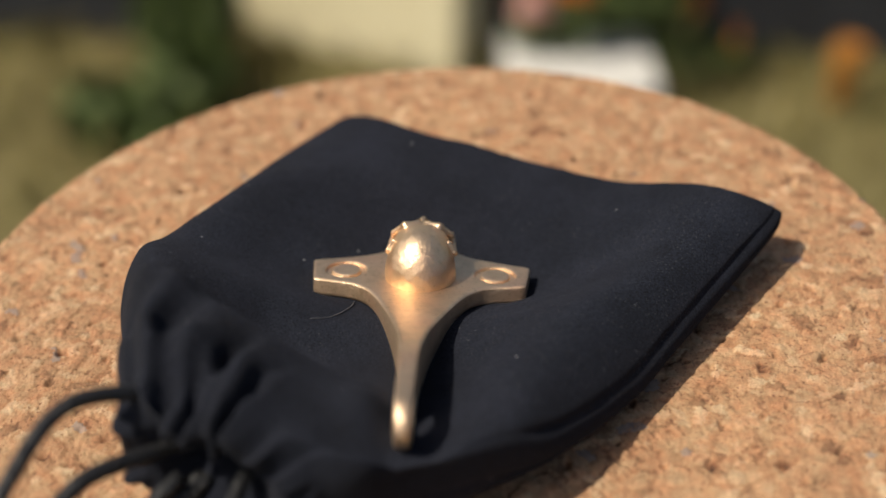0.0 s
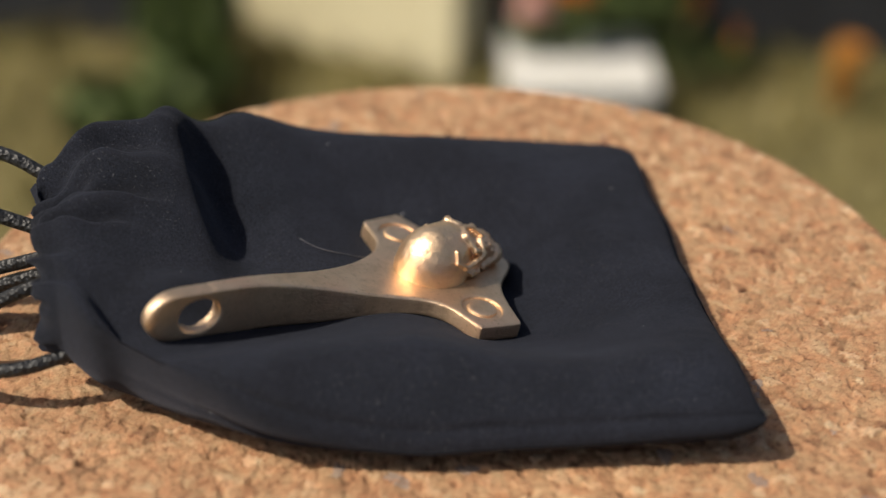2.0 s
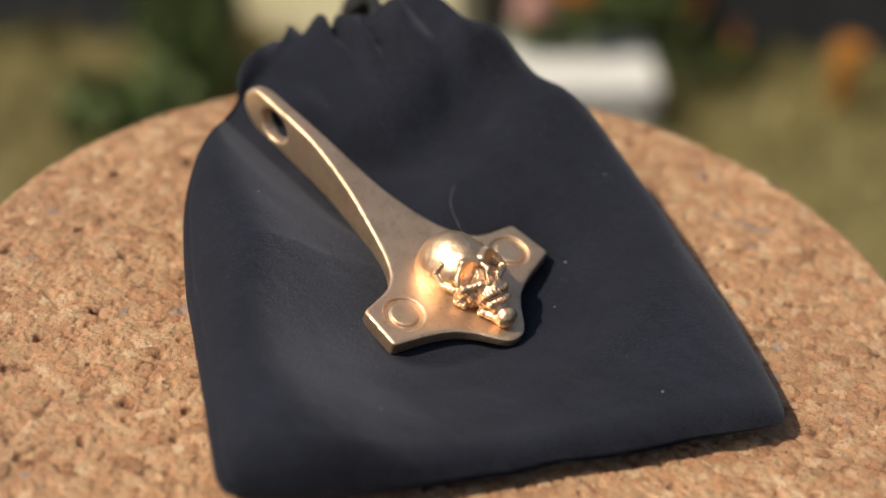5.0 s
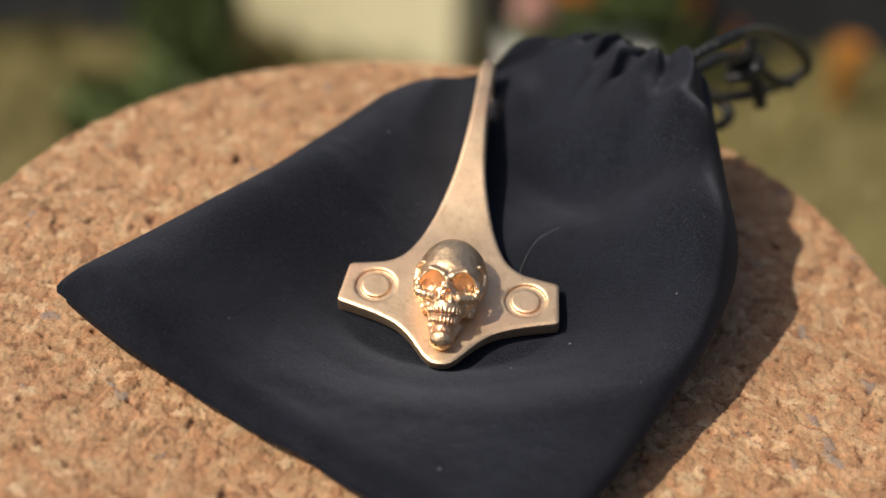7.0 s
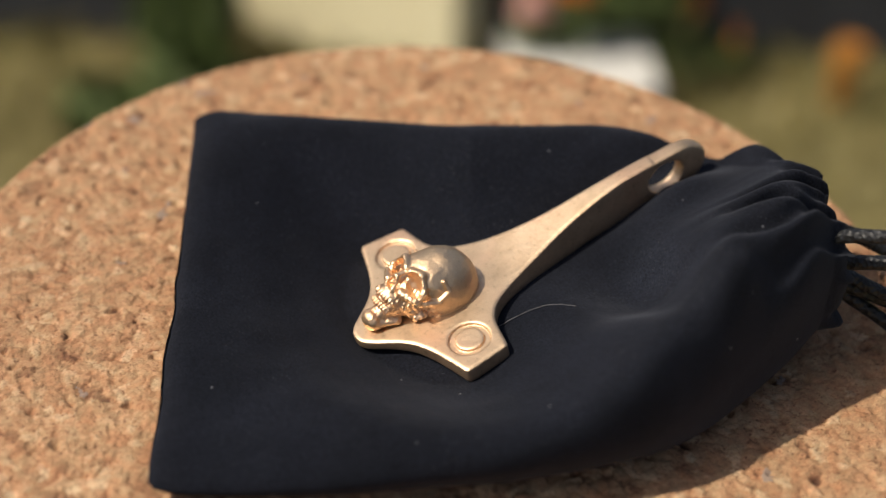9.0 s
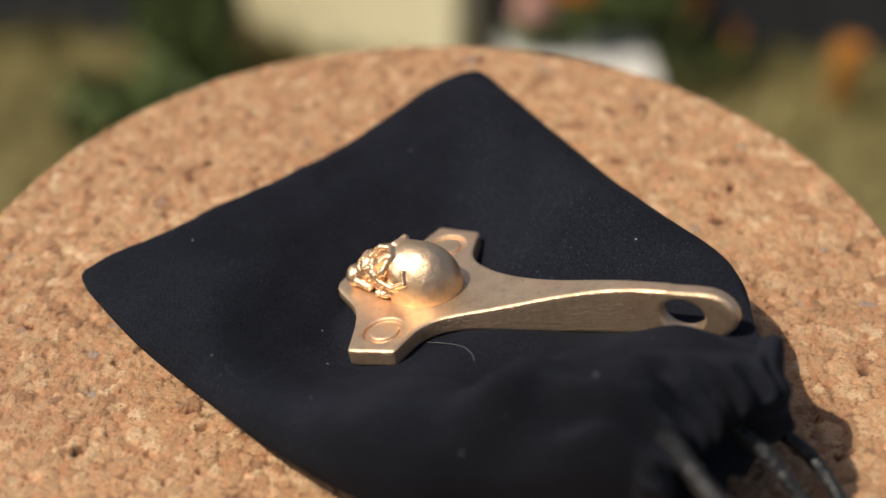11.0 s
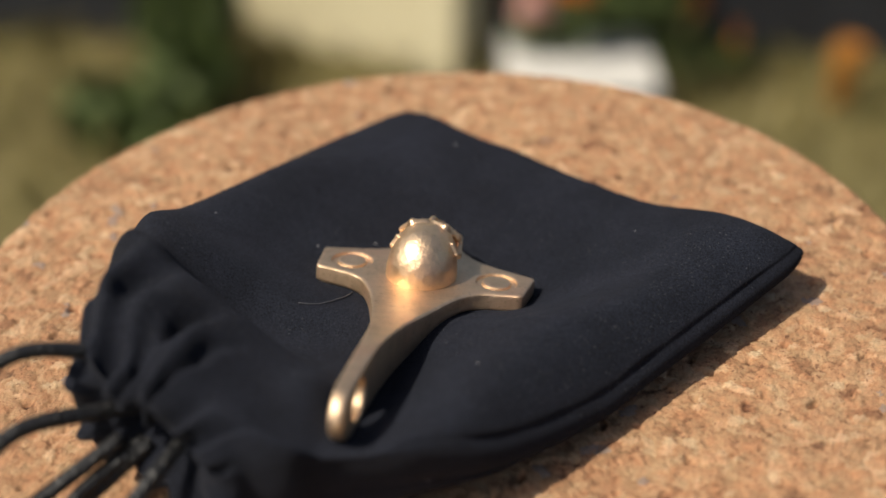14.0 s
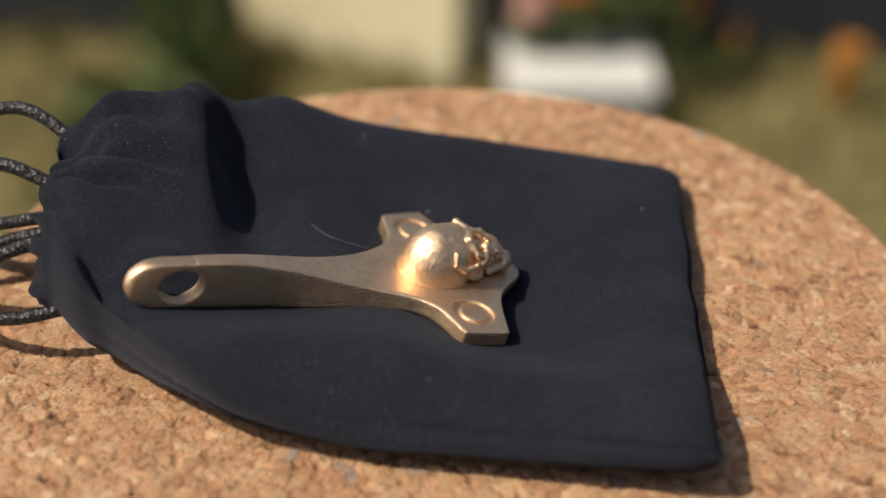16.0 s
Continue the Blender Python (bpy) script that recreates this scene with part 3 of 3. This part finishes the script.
def hammer_field(X, Y, Z):
    x = np.abs(X)
    d_side = plan_distance(X[:, :, 0], Y[:, :, 0])[:, :, None]
    # flat head; the shaft deepens into an upright blade
    k = np.clip((-Y - 12) / 34, 0, 1)
    k = k * k * (3 - 2 * k)
    z_top = 3.9 * k
    low = np.clip((-Y - 8) / 22, 0, 1)
    z_bot = -3.5 - 0.35 * np.clip((-Y - 40) / 10, 0, 1) + 1.3 * np.clip((Y - 3) / 10, 0, 1) - 2.2 * low * low * (3 - 2 * low)
    d = smax(d_side, smax(Z - z_top, z_bot - Z, 0.2), 0.60)
    # round end of the blade
    r_end = np.sqrt((np.minimum(Y + 55.2, 0) / 1.38) ** 2 + (Z + 0.95) ** 2) - 5.2
    d = np.where(Y < -50, smax(d, r_end, 1.1), d)
    # eyelet
    hole = np.sqrt(((Y + 52.4) / 1.20) ** 2 + (Z + 1.05) ** 2) - 3.3
    d = smax(d, -hole, 0.6)
    # sunk rings with a disc left standing
    rr = np.hypot(x - 14.15, Y)
    groove = np.abs(rr - 3.30) - 0.60
    d = smax(d, -np.maximum(groove, -(Z + 0.62)), 0.20)
    return d


def build_pendant():
    pend = new("hammer_pendant")
    tagged(pend, "brushed bronze hammer pendant with a skull, on the pouch", "pendant")
    me = surface(hammer_field, (-21.6, -64.0, -6.6), (21.6, 17.2, 4.6), 0.25, "hammer", BRONZE)
    part_mesh("hammer", me, pend, "brushed bronze hammer with an eyelet in its shaft")
    me = surface(skull_field, (-7.9, -10.8, -1.2), (7.9, 15.2, 11.2), 0.12, "skull", BRONZE_CAST)
    part_mesh("skull_relief", me, pend, "polished cast bronze skull")
    MOVERS.append(pend)
    return pend


PENDANT_AT = pose(-0.0025, 0.0028, 0.0079, -13.6, 3.3, -1.6)
pendant = build_pendant()

# ---- stand under the disc, ground and garden ----
GROUND = -0.62
_c = Matrix.Translation


def build_stand():
    st = new("round_stand")
    tagged(st, "small turned wooden stand under the cork disc", "stand")
    V, F = lathe([(0.035, -0.0145), (0.036, -0.020), (0.020, -0.030), (0.018, -0.30), (0.022, -0.55), (0.09, GROUND + 0.02), (0.095, GROUND)], 40)
    part_mesh("pillar", mesh_of("pillar", V, F, WOOD), st)


def build_ground():
    rng = np.random.default_rng(3)
    n = 60
    xs = np.sign(np.linspace(-1, 1, n)) * np.abs(np.linspace(-1, 1, n)) ** 3 * 60
    V = [(x, y + 1.0, GROUND + (0.006 * noise.noise((x * 5, y * 5, 0)) if abs(x) + abs(y) > 0.2 else 0)) for x in xs for y in xs]
    F = [(i * n + j, (i + 1) * n + j, (i + 1) * n + j + 1, i * n + j + 1) for i in range(n - 1) for j in range(n - 1)]
    ob = new("ground", mesh_of("ground", V, F, LAWN))
    tagged(ob, "dry sunlit lawn with bare patches", "ground", kind="structure")
    V, F = [], []
    for _ in range(16000):
        x, y = rng.normal(0, 0.6), 1.35 + rng.normal(0, 0.42)
        h, a, b = rng.uniform(0.015, 0.045), rng.uniform(0, 6.28), rng.uniform(0.0, 0.03)
        c, s = math.cos(a), math.sin(a)
        k = len(V)
        w = 0.0022
        V += [(x - s * w, y + c * w, GROUND - 0.004), (x + s * w, y - c * w, GROUND - 0.004), (x + c * b * 0.5, y + s * b * 0.5, GROUND + h * 0.7), (x + c * b, y + s * b, GROUND + h)]
        F += [(k, k + 1, k + 2), (k, k + 2, k + 3)]
    ob = new("grass", mesh_of("grass", V, F, BLADE))
    tagged(ob, "short dry yellow-green lawn grass", "grass", kind="stuff")


def leaf_cloud(rng, centre, size, count, leaf, flat=1.0):
    V, F = [], []
    for _ in range(count):
        d = rng.normal(0, 1, 3)
        d /= np.linalg.norm(d)
        p = np.array(centre) + d * np.array(size) * rng.uniform(0.35, 1.0) ** 0.6
        q = rng.normal(0, 1, 3)
        q /= np.linalg.norm(q)
        r = np.cross(q, rng.normal(0, 1, 3))
        r /= np.linalg.norm(r)
        L = leaf * rng.uniform(0.6, 1.3)
        k = len(V)
        V += [p - q * L, p + r * L * 0.4 + np.array([0, 0, L * 0.15]), p + q * L, p - r * L * 0.4 + np.array([0, 0, L * 0.15])]
        F += [(k, k + 1, k + 2), (k, k + 2, k + 3)]
    return V, F


def build_shrub(x, y, wide, deep, tall, seed, lean=0.0, leaves=1100):
    rng = np.random.default_rng(seed)
    sh = new("shrub")
    tagged(sh, "dark green leafy shrub on the lawn", "shrub")
    sh.location = (x, y, GROUND)
    for i in range(3):
        V, F = tube([(0, 0, -0.01), (0.02 * (i - 1), 0.01, tall * 0.35), (wide * 0.4 * (i - 1), 0.01 * i, tall * 0.8)], 0.004, 12, 7)
        part_mesh("stem", mesh_of("stem", V, F, STEM), sh)
    V, F = leaf_cloud(rng, (lean, 0, tall * 0.55), (wide, deep, tall * 0.52), leaves, 0.022)
    part_mesh("crown", mesh_of("crown", V, F, LEAF), sh)


def build_pot(name, label, x, y, rad, tall, mat, rim=0.008):
    ob = new(name)
    tagged(ob, label, "planter")
    ob.location = (x, y, GROUND)
    V, F = lathe([(rad * 0.78, 0), (rad * 0.80, 0.004), (rad * 0.97, tall - 0.03), (rad * 1.05, tall - 0.028), (rad * 1.05, tall), (rad * 0.98, tall + 0.001), (rad * 0.93, tall - 0.012)], 48)
    part_mesh("pot", mesh_of("pot", V, F, mat), ob)
    V, F = lathe([(rad * 0.92, tall - 0.022), (rad * 0.6, tall - 0.014), (0.001, tall - 0.012)], 32)
    part_mesh("soil", mesh_of("soil", V, F, SOIL), ob)
    return ob


def build_box(name, label, x, y, wx, wy, tall, mat, turn=0.0, sunk=True):
    ob = new(name)
    tagged(ob, label, "planter")
    ob.matrix_world = pose(x, y, GROUND, 0, 0, turn)
    bm = bmesh.new()
    bmesh.ops.create_cube(bm, size=1, matrix=Matrix.Translation((0, 0, tall / 2)) @ Matrix.Diagonal((wx, wy, tall, 1)))
    top = [f for f in bm.faces if f.normal.z > 0.9]
    res = bmesh.ops.inset_region(bm, faces=top, thickness=min(wx, wy) * 0.12)
    for f in top:
        for v in f.verts:
            v.co.z -= 0.03 if sunk else 0.003
    bmesh.ops.bevel(bm, geom=[e for e in bm.edges], offset=0.004, segments=2, affect="EDGES")
    part("box", bm, mat, ob, soft=False)
    if not sunk:
        bm = bmesh.new()
        bmesh.ops.create_cube(bm, size=1, matrix=Matrix.Translation((0, 0, tall - 0.001)) @ Matrix.Diagonal((wx + 0.006, wy + 0.006, 0.008, 1)))
        bmesh.ops.bevel(bm, geom=[e for e in bm.edges], offset=0.002, segments=2, affect="EDGES")
        part("lid", bm, mat, ob, soft=False)
    if sunk:
        bm = bmesh.new()
        bmesh.ops.create_grid(bm, x_segments=12, y_segments=8, size=0.5, matrix=Matrix.Translation((0, 0, tall - 0.022)) @ Matrix.Diagonal((wx * 0.74, wy * 0.74, 1, 1)))
        for v in bm.verts:
            v.co.z += 0.005 * noise.noise(v.co * 40)
        part("soil", bm, SOIL, ob)
    return ob


def build_marigold(x, y, z, tall, petals, seed, mat):
    rng = np.random.default_rng(seed)
    ob = new("marigold")
    tagged(ob, "blooming garden marigold with green leaves", "flower", "flowers in the garden")
    ob.location = (x, y, z)
    V, F = tube([(0, 0, -0.005), (0.004, 0.002, tall * 0.5), (0.0, 0.0, tall)], 0.0022, 10, 6)
    part_mesh("stem", mesh_of("stem", V, F, STEM), ob)
    V, F = leaf_cloud(rng, (0, 0, tall * 0.5), (0.024, 0.024, tall * 0.4), 60, 0.012)
    part_mesh("leaves", mesh_of("leaves", V, F, LEAF), ob)
    V, F = [], []
    for ring in range(4):
        for i in range(11):
            a = i * 2 * math.pi / 11 + ring * 0.3
            r0, r1, up = 0.002, petals * (1 - 0.2 * ring), 0.002 + 0.006 * ring
            c, s = math.cos(a), math.sin(a)
            w = petals * 0.28
            k = len(V)
            V += [(r0 * c, r0 * s, tall), (r1 * 0.7 * c - w * s, r1 * 0.7 * s + w * c, tall + up), (r1 * c, r1 * s, tall + up * 1.2), (r1 * 0.7 * c + w * s, r1 * 0.7 * s - w * c, tall + up)]
            F += [(k, k + 1, k + 2), (k, k + 2, k + 3)]
    part_mesh("petals", mesh_of("petals", V, F, mat), ob)


build_stand()
build_ground()
build_shrub(-0.246, 1.13, 0.040, 0.05, 0.115, 11)
build_shrub(-0.236, 1.06, 0.036, 0.05, 0.08, 13, 0.0, 420)
build_box("cream_planter", "large cream stone planter on the lawn", -0.091, 1.221, 0.275, 0.09, 0.20, CREAM, -26)
build_box("slate_planter", "small dark grey box planter", 0.022, 1.225, 0.088, 0.10, 0.15, SLATE, 0)
build_box("white_box", "low white painted box with a lid", 0.128, 1.085, 0.134, 0.10, 0.055, WHITE, 4, False)
build_box("slate_trough", "long dark grey trough beside the flowers", 0.375, 1.265, 0.22, 0.14, 0.16, SLATE, 2)
build_box("slate_trough", "long dark grey trough in the shade of the shrub", -0.50, 1.265, 0.42, 0.12, 0.175, SLATE, -2)
build_pot("terracotta_pot", "small orange terracotta pot on the grass", 0.386, 1.110, 0.014, 0.068, TERRA)
for i, (x, y, z, tall, r, mat) in enumerate(((0.084, 1.105, GROUND + 0.052, 0.045, 0.022, PINK), (0.124, 1.105, GROUND + 0.052, 0.070, 0.022, PETAL), (0.206, 1.12, GROUND + 0.0, 0.150, 0.018, PETAL),
                                              (0.165, 1.115, GROUND + 0.052, 0.085, 0.013, PETAL), (0.29, 1.17, GROUND, 0.030, 0.005, PETAL), (0.24, 1.13, GROUND, 0.09, 0.009, PETAL))):
    build_marigold(x, y, z, tall, r, 40 + i, mat)
build_shrub(0.190, 1.205, 0.055, 0.03, 0.13, 14, 0.0, 700)
build_shrub(-0.290, 1.02, 0.060, 0.05, 0.045, 12, 0.0, 170)


def motions():
    rows = [0.5 * i for i in range(33)]
    for ob in MOVERS:
        seat = PENDANT_AT if ob is pendant else Matrix.Identity(4)
        walk(ob, [(t, turned(t) @ seat) for t in rows])


motions()
